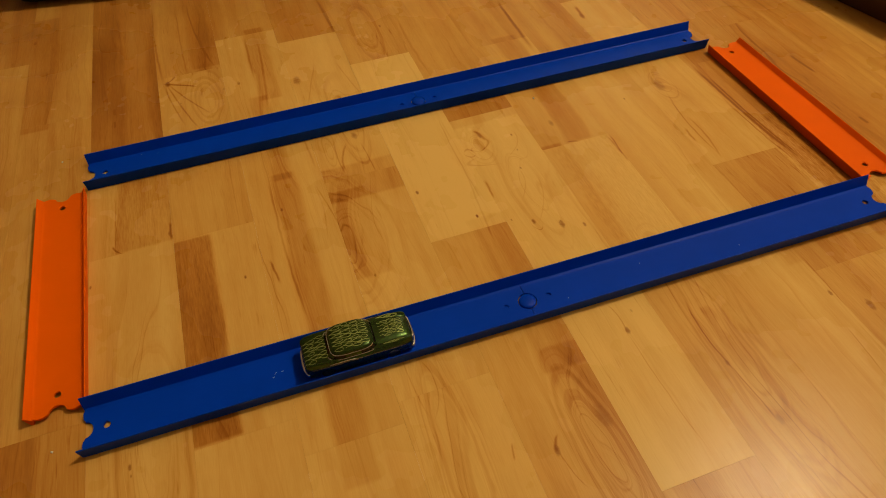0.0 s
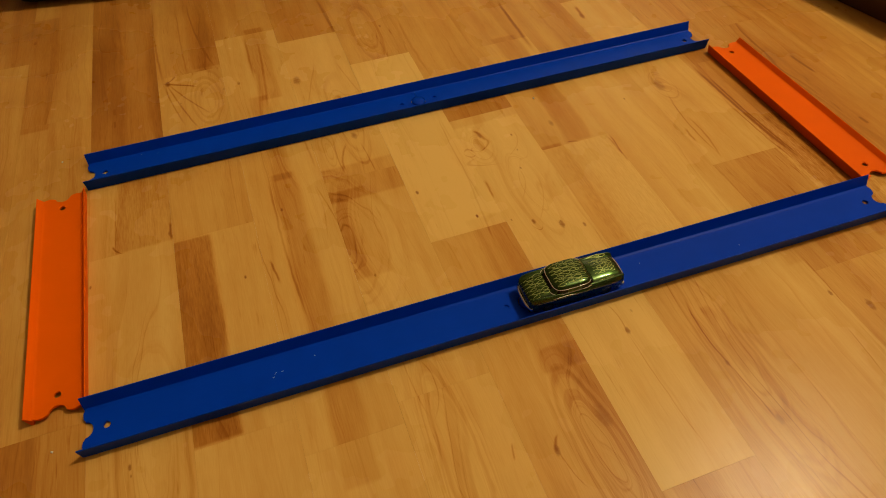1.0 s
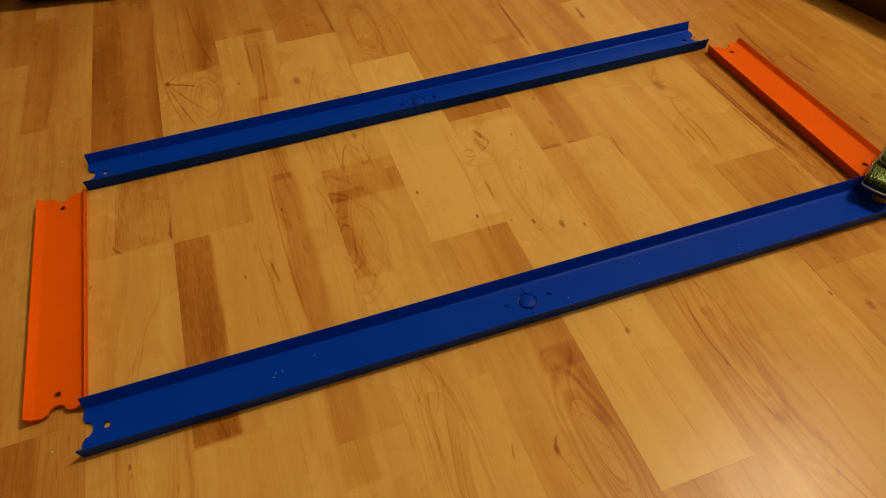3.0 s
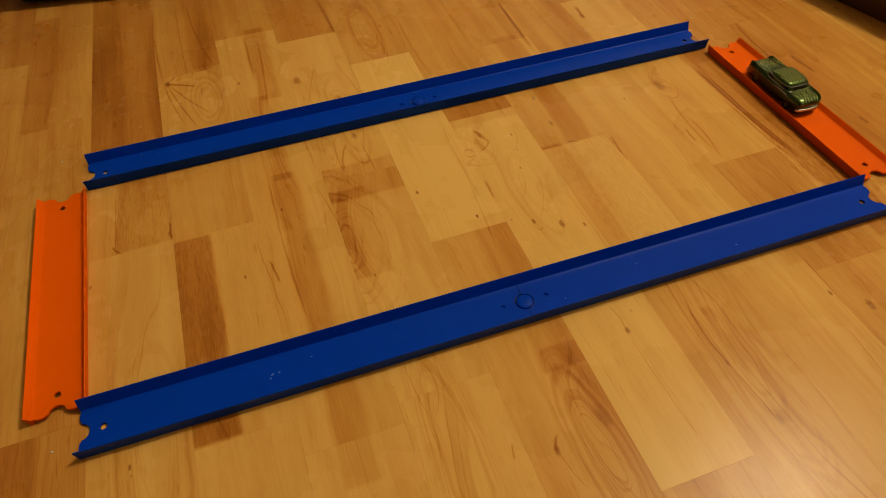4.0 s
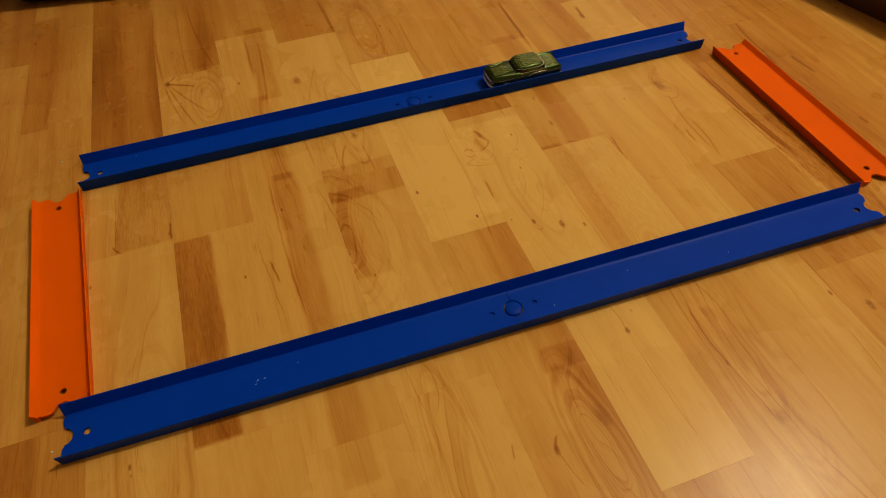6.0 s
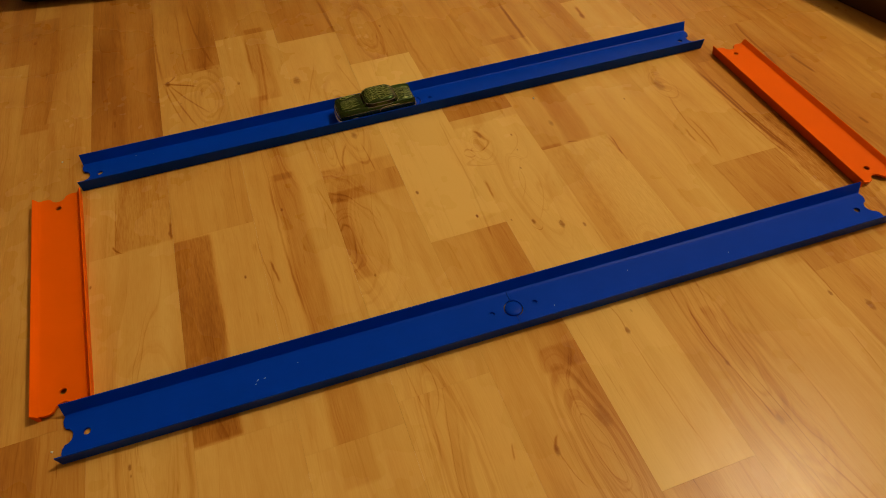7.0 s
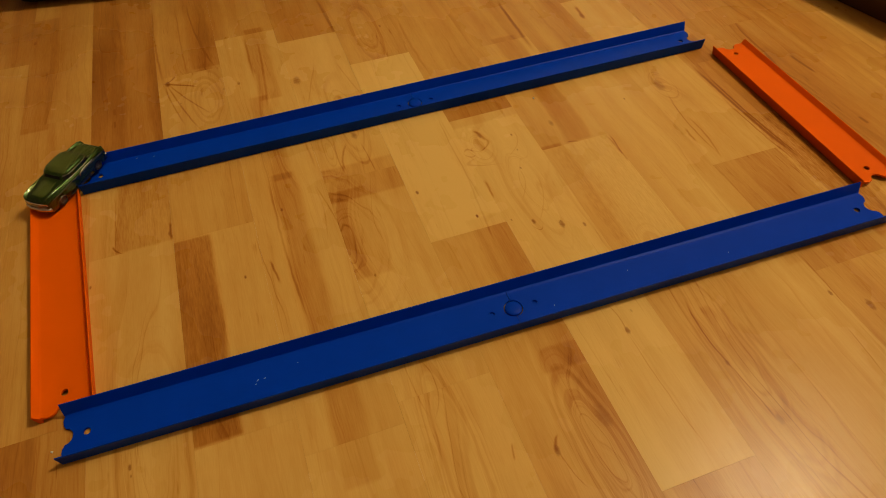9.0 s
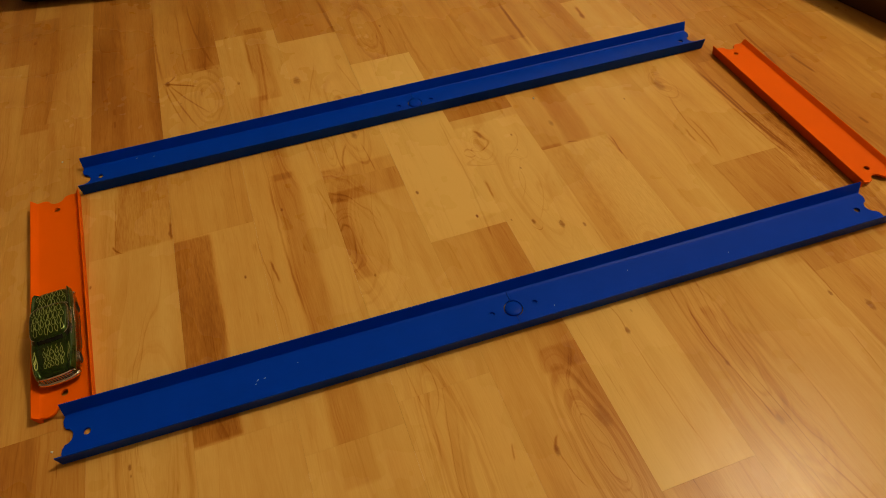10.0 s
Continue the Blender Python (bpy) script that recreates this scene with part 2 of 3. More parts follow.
    for r, f, s, ls, lc, dark in EYES:
        if r != k:
            continue
        rho = calc(nt, "SQRT", calc(nt, "MULTIPLY_ADD", calc(nt, "SUBTRACT", cloud, 0.5), 0.75, hill(r, f, s, ls, lc)))
        turns = noisy(nt, vec(nt, calc(nt, "MULTIPLY", rho, 9.0), calc(nt, "MULTIPLY", along, 4.0), 3.7 * f + s), 1.0, 2.0, 0.6)
        m = calc(nt, "MULTIPLY", span(nt, turns, 0.46, 0.68), span(nt, rho, 0.75, 1.15, dark, 0.0))
        depth = calc(nt, "ADD", depth, m)
    coarse = noisy(nt, vec(nt, calc(nt, "MULTIPLY", along, 130.0), calc(nt, "MULTIPLY", side, 900.0), seed9), 1.0, 2.0)
    coarse = calc(nt, "SUBTRACT", coarse, 0.5)
    for *box, dark in COARSE:
        if box[0] == k:
            depth = calc(nt, "MULTIPLY_ADD", calc(nt, "MULTIPLY", patch(*box), dark), coarse, depth)
    depth = calc(nt, "MULTIPLY_ADD", lines, calc(nt, "MULTIPLY_ADD", swirl, 0.20, 0.06), depth)
    depth = calc(nt, "MULTIPLY_ADD", fineline, calc(nt, "MULTIPLY_ADD", swirl, 0.22, 0.12), depth)
    depth = calc(nt, "MULTIPLY_ADD", flecks, 0.30, depth)
    shaky = calc(nt, "MULTIPLY", calc(nt, "SUBTRACT", noisy(nt, geo, 45.0, 2.0), 0.5), 0.0022)
    across = calc(nt, "ADD", side, shaky)
    for first, second, group in ((along, across, CRACKS), (along, across, GRAIN_A), (along, across, GRAIN_B), (along, across, GRAIN_C),
                                 (along, across, GRAIN_D), (along, across, GRAIN_E), (across, along, ARC_A)):
        for c, slope, bend, mid, half, wide, dark in group:
            reach = (mid - half, mid, mid + half) if group is ARC_A else [c + slope * e + bend * e * e for e in (-0.7 * half, 0.0, 0.7 * half)]
            if k not in [row_of(e) for e in reach]:
                continue
            u = calc(nt, "SUBTRACT", first, mid)
            way = calc(nt, "MULTIPLY_ADD", u, calc(nt, "MULTIPLY_ADD", u, bend, slope), c)
            off = calc(nt, "ABSOLUTE", calc(nt, "SUBTRACT", second, way))
            m = calc(nt, "MULTIPLY", span(nt, off, 0.0, wide * 2.2, dark * 0.95, 0.0), span(nt, calc(nt, "ABSOLUTE", u), half * 0.45, half * 0.9, 1.0, 0.0))
            depth = calc(nt, "ADD", depth, m)
    depth = calc(nt, "MULTIPLY_ADD", calc(nt, "SUBTRACT", pores, 0.5), 0.27, depth)
    ramp = nt.nodes.new("ShaderNodeValToRGB")
    put(nt, ramp.inputs[0], depth)
    el = ramp.color_ramp.elements
    el[0].position, el[0].color = 0.0, (0.72, 0.458, 0.132, 1)
    el[1].position, el[1].color = 1.0, (0.29, 0.098, 0.013, 1)
    mid = el.new(0.45)
    mid.color = (0.590, 0.316, 0.069, 1)
    mid = el.new(0.75)
    mid.color = (0.450, 0.185, 0.029, 1)
    color = ramp.outputs[0]
    ragged = calc(nt, "SUBTRACT", noisy(nt, geo, 210.0, 4.0, 0.7, 1.0), 0.5)
    for r, f, s, rad, dark in KNOTS_FAR + KNOTS_NEAR:
        if r != k:
            continue
        d2 = hill(r, f, s, rad * 1.4, rad * 0.7)
        d2 = calc(nt, "MULTIPLY_ADD", ragged, 2.2, d2)
        d2 = calc(nt, "MULTIPLY_ADD", calc(nt, "SUBTRACT", pores, 0.5), 0.8, d2)
        m = span(nt, d2, -0.2, 1.5, min(1.0, dark * 1.25), 0.0)
        color = blend(nt, m, color, (0.26, 0.080, 0.010, 1))
    put(nt, bsdf.inputs["Base Color"], color)
    smear = noisy(nt, geo, 9.0, 4.0)
    grit = noisy(nt, geo, 420.0, 2.0)
    put(nt, bsdf.inputs["Roughness"], calc(nt, "MULTIPLY_ADD", smear, 0.12, 0.215))
    bsdf.inputs["IOR"].default_value = 1.27
    bumped(nt, bsdf, calc(nt, "ADD", calc(nt, "MULTIPLY", pores, 0.5), grit), 0.07, 0.0006)
    return mat


def plain(name, color, rough=0.5, metal=0.0, vary=0.12, scale=60.0, coat=0.0, bump=0.0, ior=1.45):
    mat, nt, bsdf = fresh(name)
    co = place(nt)
    n = noisy(nt, co, scale, 4.0)
    dark = tuple(c * (1 - vary) for c in color) + (1,)
    light = tuple(min(1, c * (1 + vary)) for c in color) + (1,)
    put(nt, bsdf.inputs["Base Color"], blend(nt, n, dark, light))
    fine = noisy(nt, co, scale * 14, 3.0)
    put(nt, bsdf.inputs["Roughness"], calc(nt, "MULTIPLY_ADD", calc(nt, "ADD", n, fine), 0.14, rough - 0.14))
    bsdf.inputs["Metallic"].default_value = metal
    bsdf.inputs["IOR"].default_value = ior
    bsdf.inputs["Coat Weight"].default_value = coat
    bsdf.inputs["Coat Roughness"].default_value = 0.05
    if bump:
        bumped(nt, bsdf, fine, bump, 0.0003)
    return mat


FLOOR = {k: wood_floor(k) for k in range(-2, 12)}
FAR_FLOOR = wood_floor()
BLUE = plain("blue_track_plastic", (0.0, 0.038, 0.48), 0.36, 0, 0.12, 40, bump=0.05, ior=1.15)
ORANGE = plain("orange_track_plastic", (0.78, 0.116, 0.0), 0.46, 0, 0.06, 40, bump=0.06, ior=1.14)
GAP = plain("dark_joint", (0.10, 0.05, 0.02), 0.8)
# wall and ceiling paint are kept dull so that less light bounces into shadows
WALLPAINT = plain("cream_wall_paint", (0.30, 0.26, 0.21), 0.7, 0, 0.04, 3)
WHITE = plain("white_door_paint", (0.80, 0.78, 0.74), 0.35, 0, 0.03, 6)
CEILPAINT = plain("white_ceiling_paint", (0.62, 0.58, 0.52), 0.8, 0, 0.03, 3)
BLACK = plain("black_plastic", (0.012, 0.011, 0.012), 0.42, 0, 0.2, 30, bump=0.15)
RIM_METAL = plain("dull_dark_chrome", (0.16, 0.15, 0.14), 0.35, 0.9, 0.1, 200)
DARKWOOD = plain("dark_stained_wood", (0.085, 0.030, 0.012), 0.45, 0, 0.3, 14)
CHROME = plain("chrome", (0.80, 0.78, 0.74), 0.16, 1.0, 0.06, 90)
TYRE = plain("black_tyre_plastic", (0.012, 0.012, 0.012), 0.5)
BASEGREY = plain("dark_car_base", (0.02, 0.02, 0.022), 0.45, 0.3)
SMOKED = plain("smoked_window_plastic", (0.006, 0.008, 0.006), 0.16, 0, 0.1, 50, ior=1.4)
GOLD = plain("gold_flame_paint", (0.30, 0.36, 0.09), 0.35, 0.2, 0.2, 300)
GREEN = plain("candy_green_paint", (0.022, 0.060, 0.004), 0.27, 0.80, 0.6, 1300, coat=0.8)
LENS = plain("clear_headlight", (0.75, 0.75, 0.70), 0.12, 0.2)


# ---------------------------------------------------------------- mesh helpers
def part(name, bm, material, parent, label="", smooth=False, sharp=0):
    me = bpy.data.meshes.new(name)
    bm.normal_update()
    bm.to_mesh(me)
    bm.free()
    me.materials.append(material)
    if smooth:
        for p in me.polygons:
            p.use_smooth = True
    if sharp:
        me.set_sharp_from_angle(angle=radians(sharp))
    ob = new(name, me)
    if parent is not None:
        ob.parent = parent
    if label:
        ob["label"] = label
    return ob


def thing(name, label, category, m=Matrix(), group="", kind=""):
    ob = new(name)
    ob.empty_display_size = 0.02
    ob.matrix_basis = m
    return tagged(ob, label, category, group, kind)


def box_bm(x0, x1, y0, y1, z0, z1, bevel=0.0, seg=2):
    bm = bmesh.new()
    bmesh.ops.create_cube(bm, size=1.0)
    bmesh.ops.scale(bm, vec=(x1 - x0, y1 - y0, z1 - z0), verts=bm.verts)
    bmesh.ops.translate(bm, vec=((x0 + x1) / 2, (y0 + y1) / 2, (z0 + z1) / 2), verts=bm.verts)
    if bevel:
        bmesh.ops.bevel(bm, geom=list(bm.edges), offset=bevel, segments=seg, affect="EDGES", profile=0.5)
    return bm


def filled(loops, z0, z1):
    """A plate with an outline and holes, from z0 up to z1."""
    bm = bmesh.new()
    edges = []
    for loop in loops:
        vs = [bm.verts.new((x, y, z0)) for x, y in loop]
        edges += [bm.edges.new((a, b)) for a, b in zip(vs, vs[1:] + vs[:1])]
    bmesh.ops.triangle_fill(bm, use_beauty=True, use_dissolve=False, edges=edges)
    out = bmesh.ops.extrude_face_region(bm, geom=list(bm.faces))
    bmesh.ops.translate(bm, vec=(0, 0, z1 - z0), verts=[v for v in out["geom"] if isinstance(v, bmesh.types.BMVert)])
    bmesh.ops.recalc_face_normals(bm, faces=list(bm.faces))
    return bm


def ring(cx, cy, r, n=20, a0=0.0, a1=2 * math.pi, closed=True):
    k = n if closed else n + 1
    return [(cx + r * math.cos(a0 + (a1 - a0) * i / n), cy + r * math.sin(a0 + (a1 - a0) * i / n)) for i in range(k)]


def grid_bm(rows, close=False, caps=False):
    """A skin over rows of points; close joins each row's end to its start."""
    bm = bmesh.new()
    vs = [[bm.verts.new(p) for p in r] for r in rows]
    n = len(rows[0])
    for a, b in zip(vs, vs[1:]):
        for i in range(n if close else n - 1):
            j = (i + 1) % n
            bm.faces.new((a[i], a[j], b[j], b[i]))
    if caps:
        bm.faces.new(vs[0])
        bm.faces.new(vs[-1])
    bmesh.ops.recalc_face_normals(bm, faces=list(bm.faces))
    return bm


# ---------------------------------------------------------------- room shell
RX0, RX1, RY0, RY1, RH = -2.3, 2.2, -1.7, 2.5, 2.5


# unseen walls and ceiling, added to close the room for bounced light
def room():
    for name, b in (("wall_north", (RX0 - .12, RX1 + .12, RY1, RY1 + .12)), ("wall_south", (RX0 - .12, RX1 + .12, RY0 - .12, RY0)),
                    ("wall_east", (RX1, RX1 + .12, RY0, RY1)), ("wall_west", (RX0 - .12, RX0, RY0, RY1))):
        tagged(part(name, box_bm(*b, -0.05, RH), WALLPAINT, None), "unseen room wall, toned to limit bounced light", "wall", kind="structure")
    tagged(part("ceiling", box_bm(RX0 - .12, RX1 + .12, RY0 - .12, RY1 + .12, RH, RH + .1), CEILPAINT, None),
           "unseen room ceiling, toned to limit bounced light", "ceiling", kind="structure")


def ceiling_lamp():
    lamp = thing("ceiling_lamp", "round frosted ceiling lamp giving warm light", "lamp", pose(LAMP[0], LAMP[1], 0))
    part("canopy", grid_bm([[(r * math.cos(a), r * math.sin(a), z) for a in np.linspace(0, 2 * math.pi, 24, endpoint=False)]
                            for r, z in ((0.02, RH - .001), (0.06, RH), (0.06, RH - .03), (0.015, RH - .045), (0.012, RH - .15))], True), CHROME, lamp, smooth=True)


def door():
    """An unseen white panelled door in the far wall, added so that the floor mirrors a faint pale strip."""
    leaf = thing("door_1", "unseen white panelled door, added for a pale floor reflection", "door", pose(0.19, RY1, 0), kind="structure")
    part("leaf", box_bm(0.07, 0.87, -0.030, -0.002, 0.008, 2.02, 0.003), WHITE, leaf)
    for x0, x1, z0, z1 in ((0.0, 0.068, 0.0, 2.09), (0.872, 0.94, 0.0, 2.09), (0.0, 0.94, 2.092, 2.16)):
        part("door_frame", box_bm(x0, x1, -0.042, -0.001, z0, z1, 0.004), WHITE, leaf)
    for z0, z1 in ((0.16, 0.92), (1.06, 1.88)):
        for x0, x1 in ((0.17, 0.43), (0.51, 0.77)):
            part("panel", box_bm(x0, x1, -0.038, -0.028, z0, z1, 0.006), WHITE, leaf)
    part("door_handle", tube([(0.80, -0.03, 1.03), (0.80, -0.075, 1.03), (0.77, -0.08, 1.03), (0.69, -0.08, 1.03)], 0.009, 10), CHROME, leaf, "chrome lever handle", smooth=True)
    return leaf


room()
ceiling_lamp()


# ---------------------------------------------------------------- floor
# joints along each row, and the tone of the boards between them
# tones also hold the fall-off of light: paler mid-floor, darker far and right
BOARDS = {
    -4: ([0.25, 0.62], [0.46, 0.50, 0.48]),
    -3: ([0.40, 0.80], [0.46, 0.50, 0.52]),
    -2: ([0.33, 0.707], [0.44, 0.46, 0.62]),
    -1: ([0.251, 0.590, 0.930], [0.54, 0.46, 0.48, 0.54]),
    0: ([0.10, 0.392, 0.500, 0.980], [0.42, 0.30, 0.36, 0.64, 0.46]),
    1: ([0.207, 0.390, 0.626, 0.960], [0.26, 0.28, 0.40, 0.50, 0.46]),
    2: ([0.180, 0.679], [0.24, 0.28, 0.50]),
    3: ([0.195, 0.413, 0.648], [0.22, 0.26, 0.24, 0.56]),
    4: ([0.317, 0.579], [0.38, 0.12, 0.46]),
    5: ([0.088, 0.240, 0.453], [0.50, 0.16, 0.14, 0.46]),
    6: ([0.235, 0.385, 0.560], [0.38, 0.20, 0.36, 0.44]),
    7: ([0.230, 0.520], [0.34, 0.28, 0.50]),
    8: ([0.190, 0.315, 0.610], [0.46, 0.54, 0.32, 0.50]),
    9: ([0.160, 0.450], [0.54, 0.48, 0.50]),
    10: ([0.270, 0.500], [0.54, 0.50, 0.52]),
    11: ([0.422, 0.640], [0.50, 0.54, 0.54]),
}


def board_bm(bm, s0, s1, c0, c1, tone, seed, layers):
    g = 0.00004
    lo, hi = -0.008, 0.0
    vs = [bm.verts.new(p) for p in ((s0 + g, c0 + g, hi), (s1 - g, c0 + g, hi), (s1 - g, c1 - g, hi), (s0 + g, c1 - g, hi),
                                    (s0 + g, c0 + g, lo), (s1 - g, c0 + g, lo), (s1 - g, c1 - g, lo), (s0 + g, c1 - g, lo))]
    for v in vs:
        v[layers[0]], v[layers[1]] = tone, seed
    for f in ((3, 2, 1, 0), (4, 5, 6, 7), (0, 1, 5, 4), (1, 2, 6, 5), (2, 3, 7, 6), (3, 0, 4, 7)):
        bm.faces.new([vs[i] for i in f])


def boards():
    """Boards with local x along the grain and local y across it."""
    rng = random.Random(5)
    turn = Matrix(((GDIR.x, GSIDE.x, 0, 0), (GDIR.y, GSIDE.y, 0, 0), (0, 0, -1, 0), (0, 0, 0, 1)))
    flip = Matrix.Diagonal((1, 1, -1, 1))
    base = turn @ flip
    sub = part("floor", box_bm(RX0, RX1, RY0, RY1, -0.05, -0.0012), GAP, None)
    tagged(sub, "honey coloured birch strip laminate floor", "floor", kind="structure")
    rest = bmesh.new()
    rest_l = (rest.verts.layers.float.new("tone"), rest.verts.layers.float.new("seed"))
    corners = [(GSIDE.x * x + GSIDE.y * y, GDIR.x * x + GDIR.y * y) for x in (RX0, RX1) for y in (RY0, RY1)]
    k0 = math.floor((min(c for c, s in corners) - ROW0) / ROW)
    k1 = math.ceil((max(c for c, s in corners) - ROW0) / ROW)
    smin, smax = min(s for c, s in corners), max(s for c, s in corners)

    def inside(s, c):
        p = GDIR * s + GSIDE * c
        return RX0 < p.x < RX1 and RY0 < p.y < RY1

    for k in range(k0, k1):
        joints, tones = BOARDS.get(k, ([rng.uniform(0, 0.4)], [rng.uniform(.28, .6), rng.uniform(.28, .6)]))
        joints, tones = list(joints), list(tones)
        while joints[0] > smin:
            joints.insert(0, joints[0] - rng.uniform(0.24, 0.42))
            tones.insert(0, rng.uniform(0.25, 0.6))
        while joints[-1] < smax:
            joints.append(joints[-1] + rng.uniform(0.24, 0.42))
            tones.append(rng.uniform(0.25, 0.6))
        c0, c1 = ROW0 + k * ROW, ROW0 + (k + 1) * ROW
        for a, b, tone in zip(joints, joints[1:], tones[1:]):
            seed = rng.random()
            while a < b and not (inside(a, c0) and inside(a, c1)):
                a += 0.02
            while b > a and not (inside(b, c0) and inside(b, c1)):
                b -= 0.02
            if b - a < 0.03:
                continue
            if -5 <= k <= 15 and b > -0.25 and a < 1.0:
                bm = bmesh.new()
                lay = (bm.verts.layers.float.new("tone"), bm.verts.layers.float.new("seed"))
                board_bm(bm, a, b, c0, c1, tone, seed, lay)
                ob = part("plank", bm, FLOOR.get(k, FAR_FLOOR), sub)
                ob.matrix_basis = base
            else:
                board_bm(rest, a, b, c0, c1, tone, seed, rest_l)
    ob = part("far_planks", rest, FAR_FLOOR, sub)
    ob.matrix_basis = base
    ob["kind"] = "stuff"


boards()

# ---------------------------------------------------------------- toy track
HALF_FLOOR, HALF_TOP, RIM = 0.0152, 0.0189, 0.0112


def dished(bm, z1):
    """Cuts a bed lengthwise and lets its top sink to the middle, with a small fillet at both walls."""
    for y in (0.003, 0.006, 0.009, 0.0115, 0.0134, 0.0143, 0.0148):
        for sg in (1, -1):
            bmesh.ops.bisect_plane(bm, geom=list(bm.verts) + list(bm.edges) + list(bm.faces), plane_co=(0, sg * y, 0), plane_no=(0, 1, 0))
    for v in bm.verts:
        if v.co.z > z1 - 0.0002:
            q = abs(v.co.y) / HALF_FLOOR
            v.co.z += 0.00040 * (q * q - 0.6) + 0.0005 * max(0.0, (q - 0.88) / 0.12) ** 2
    return bm


def wall_part(track, half, side, material, bed, rim):
    """A flared side wall that stands on the floor, with a rounded rim."""
    prof = ((0.0173, 0.0), (HALF_TOP, rim - 0.0002), (HALF_TOP - 0.0002, rim + 0.0001), (HALF_TOP - 0.0005, rim + 0.0002), (HALF_TOP - 0.0008, rim),
            (HALF_FLOOR - 0.0002, bed - 0.0001), (HALF_FLOOR - 0.0002, 0.0))
    rows = []
    for i in range(33):
        u = -half + 2 * half * i / 32
        rows.append([(u, side * v, z) for v, z in prof])
    part("side_wall", grid_bm(rows, True, True), material, track, smooth=True, sharp=14)


def end_outline(half, sign):
    """The end of a track strip, with a round notch and shoulders; from -v to +v for sign +1."""
    w, r = HALF_FLOOR, 0.0058
    pts = [(half - 0.0008, -w), (half + 0.0004, -w + 0.004), (half, -r - 0.0022), (half - 0.0012, -r - 0.0003)]
    pts += [(half - 0.0005 - r * math.sin(a) * 0.95, -r * math.cos(a)) for a in np.linspace(0.12, math.pi - 0.12, 11)]
    pts += [(half - 0.0012, r + 0.0003), (half, r + 0.0022), (half + 0.0004, w - 0.004), (half - 0.0008, w)]
    return pts if sign > 0 else [(-x, -y) for x, y in pts]


def track_piece(name, half, material, label, group, button, bed):
    track = thing(name, label, "toy track", group=group)
    z0, z1 = max(0.0003, bed - 0.0018), bed
    hole = half - 0.0142

    if button:
        gap, rb, edge, off = 0.00022, 0.0070, HALF_FLOOR, -0.0024
        for sg in (1, -1):
            a = math.asin(gap / rb)
            mid = off * sg
            out = end_outline(half, 1)
            out += [(mid + gap, edge)] + ring(mid, 0, rb, 16, math.pi / 2 - a, -math.pi / 2 + a, False) + [(mid + gap, -edge)]
            loops = [out, ring(hole, 0, 0.0024, 14), ring(mid + 0.0163, 0, 0.0021, 14)]
            if sg < 0:
                loops = [[(-x, -y) for x, y in lp] for lp in loops]
            part("track_bed", dished(filled(loops, z0, z1), z1), material, track, smooth=True, sharp=35)
        for sg in (1, -1):
            part("dimple", filled([ring(off + sg * 0.0163, 0, 0.0026, 14)], z0 - 0.0002, z0 + 0.0004), material, track)
        dome = [[(off + r * math.cos(t), r * math.sin(t), z) for t in np.linspace(0, 2 * math.pi, 28, endpoint=False)]
                for r, z in ((0.0062, z0), (0.0062, z1 - 0.0001), (0.0058, z1 + 0.0003), (0.0045, z1 + 0.0008), (0.0025, z1 + 0.0011), (0.0002, z1 + 0.0012))]
        part("button", grid_bm(dome, True, True), material, track, "round raised centre button", smooth=True)
    else:
        out = end_outline(half, 1) + end_outline(half, -1)
        part("track_bed", dished(filled([out, ring(hole, 0, 0.0024, 14), ring(-hole, 0, 0.0024, 14)], z0, z1), z1), material, track, smooth=True, sharp=35)
    for side in (1, -1):
        wall_part(track, half, side, material, bed, RIM if button else RIM - 0.0024)
    return track


near_track = track_piece("blue_track", 0.305, BLUE, "long straight blue plastic toy car track on the floor", "blue tracks", True, 0.0022)
far_track = copy_thing(near_track, Matrix())
DUST = plain("pale_dust", (0.75, 0.74, 0.70), 0.8)
for u, v, l, a in ((-0.1849, -0.0016, 0.0011, 20), (-0.1834, 0.0010, 0.0018, 35), (-0.1788, 0.0012, 0.0013, 15), (0.0262, -0.0071, 0.0009, 60),
                   (-0.1560, 0.0060, 0.0006, 0), (0.0900, 0.0040, 0.0006, 80), (0.1700, -0.0050, 0.0007, 10)):
    fleck = part("scuff", box_bm(-l / 2, l / 2, -0.00013, 0.00013, -0.00005, 0.00006), DUST, near_track, "tiny pale scuff")
    fleck.location, fleck.rotation_euler = (u, v, 0.0022), (0, 0, radians(a))
for u, v, l, a in ((-0.2597, 0.0125, 0.0012, 30), (-0.245, 0.0100, 0.0008, 0)):
    fleck = part("scuff", box_bm(-l / 2, l / 2, -0.00013, 0.00013, -0.00005, 0.00006), DUST, far_track, "tiny pale scuff")
    fleck.location, fleck.rotation_euler = (u, v, 0.0022), (0, 0, radians(a))
for x, y, r in ((-0.2471, 0.1699, 0.0008), (0.0932, 0.5088, 0.0010), (-0.3381, 0.4435, 0.0009)):
    bm = bmesh.new()
    bmesh.ops.create_icosphere(bm, subdivisions=1, radius=r)
    for v in bm.verts:
        v.co *= 1 + 0.35 * noise.noise(v.co * 900 + Vector((x, y, 0)) * 50)
    crumb = tagged(part("crumb", bm, DUST, None), "tiny pale crumb lying on the wooden floor", "crumb", "crumbs on the floor")
    crumb.location = (x, y, r * 0.75)
left_track = track_piece("orange_track", 0.1055, ORANGE, "short straight orange plastic toy car track on the floor", "orange tracks", False, 0.0046)
right_track = copy_thing(left_track, Matrix())


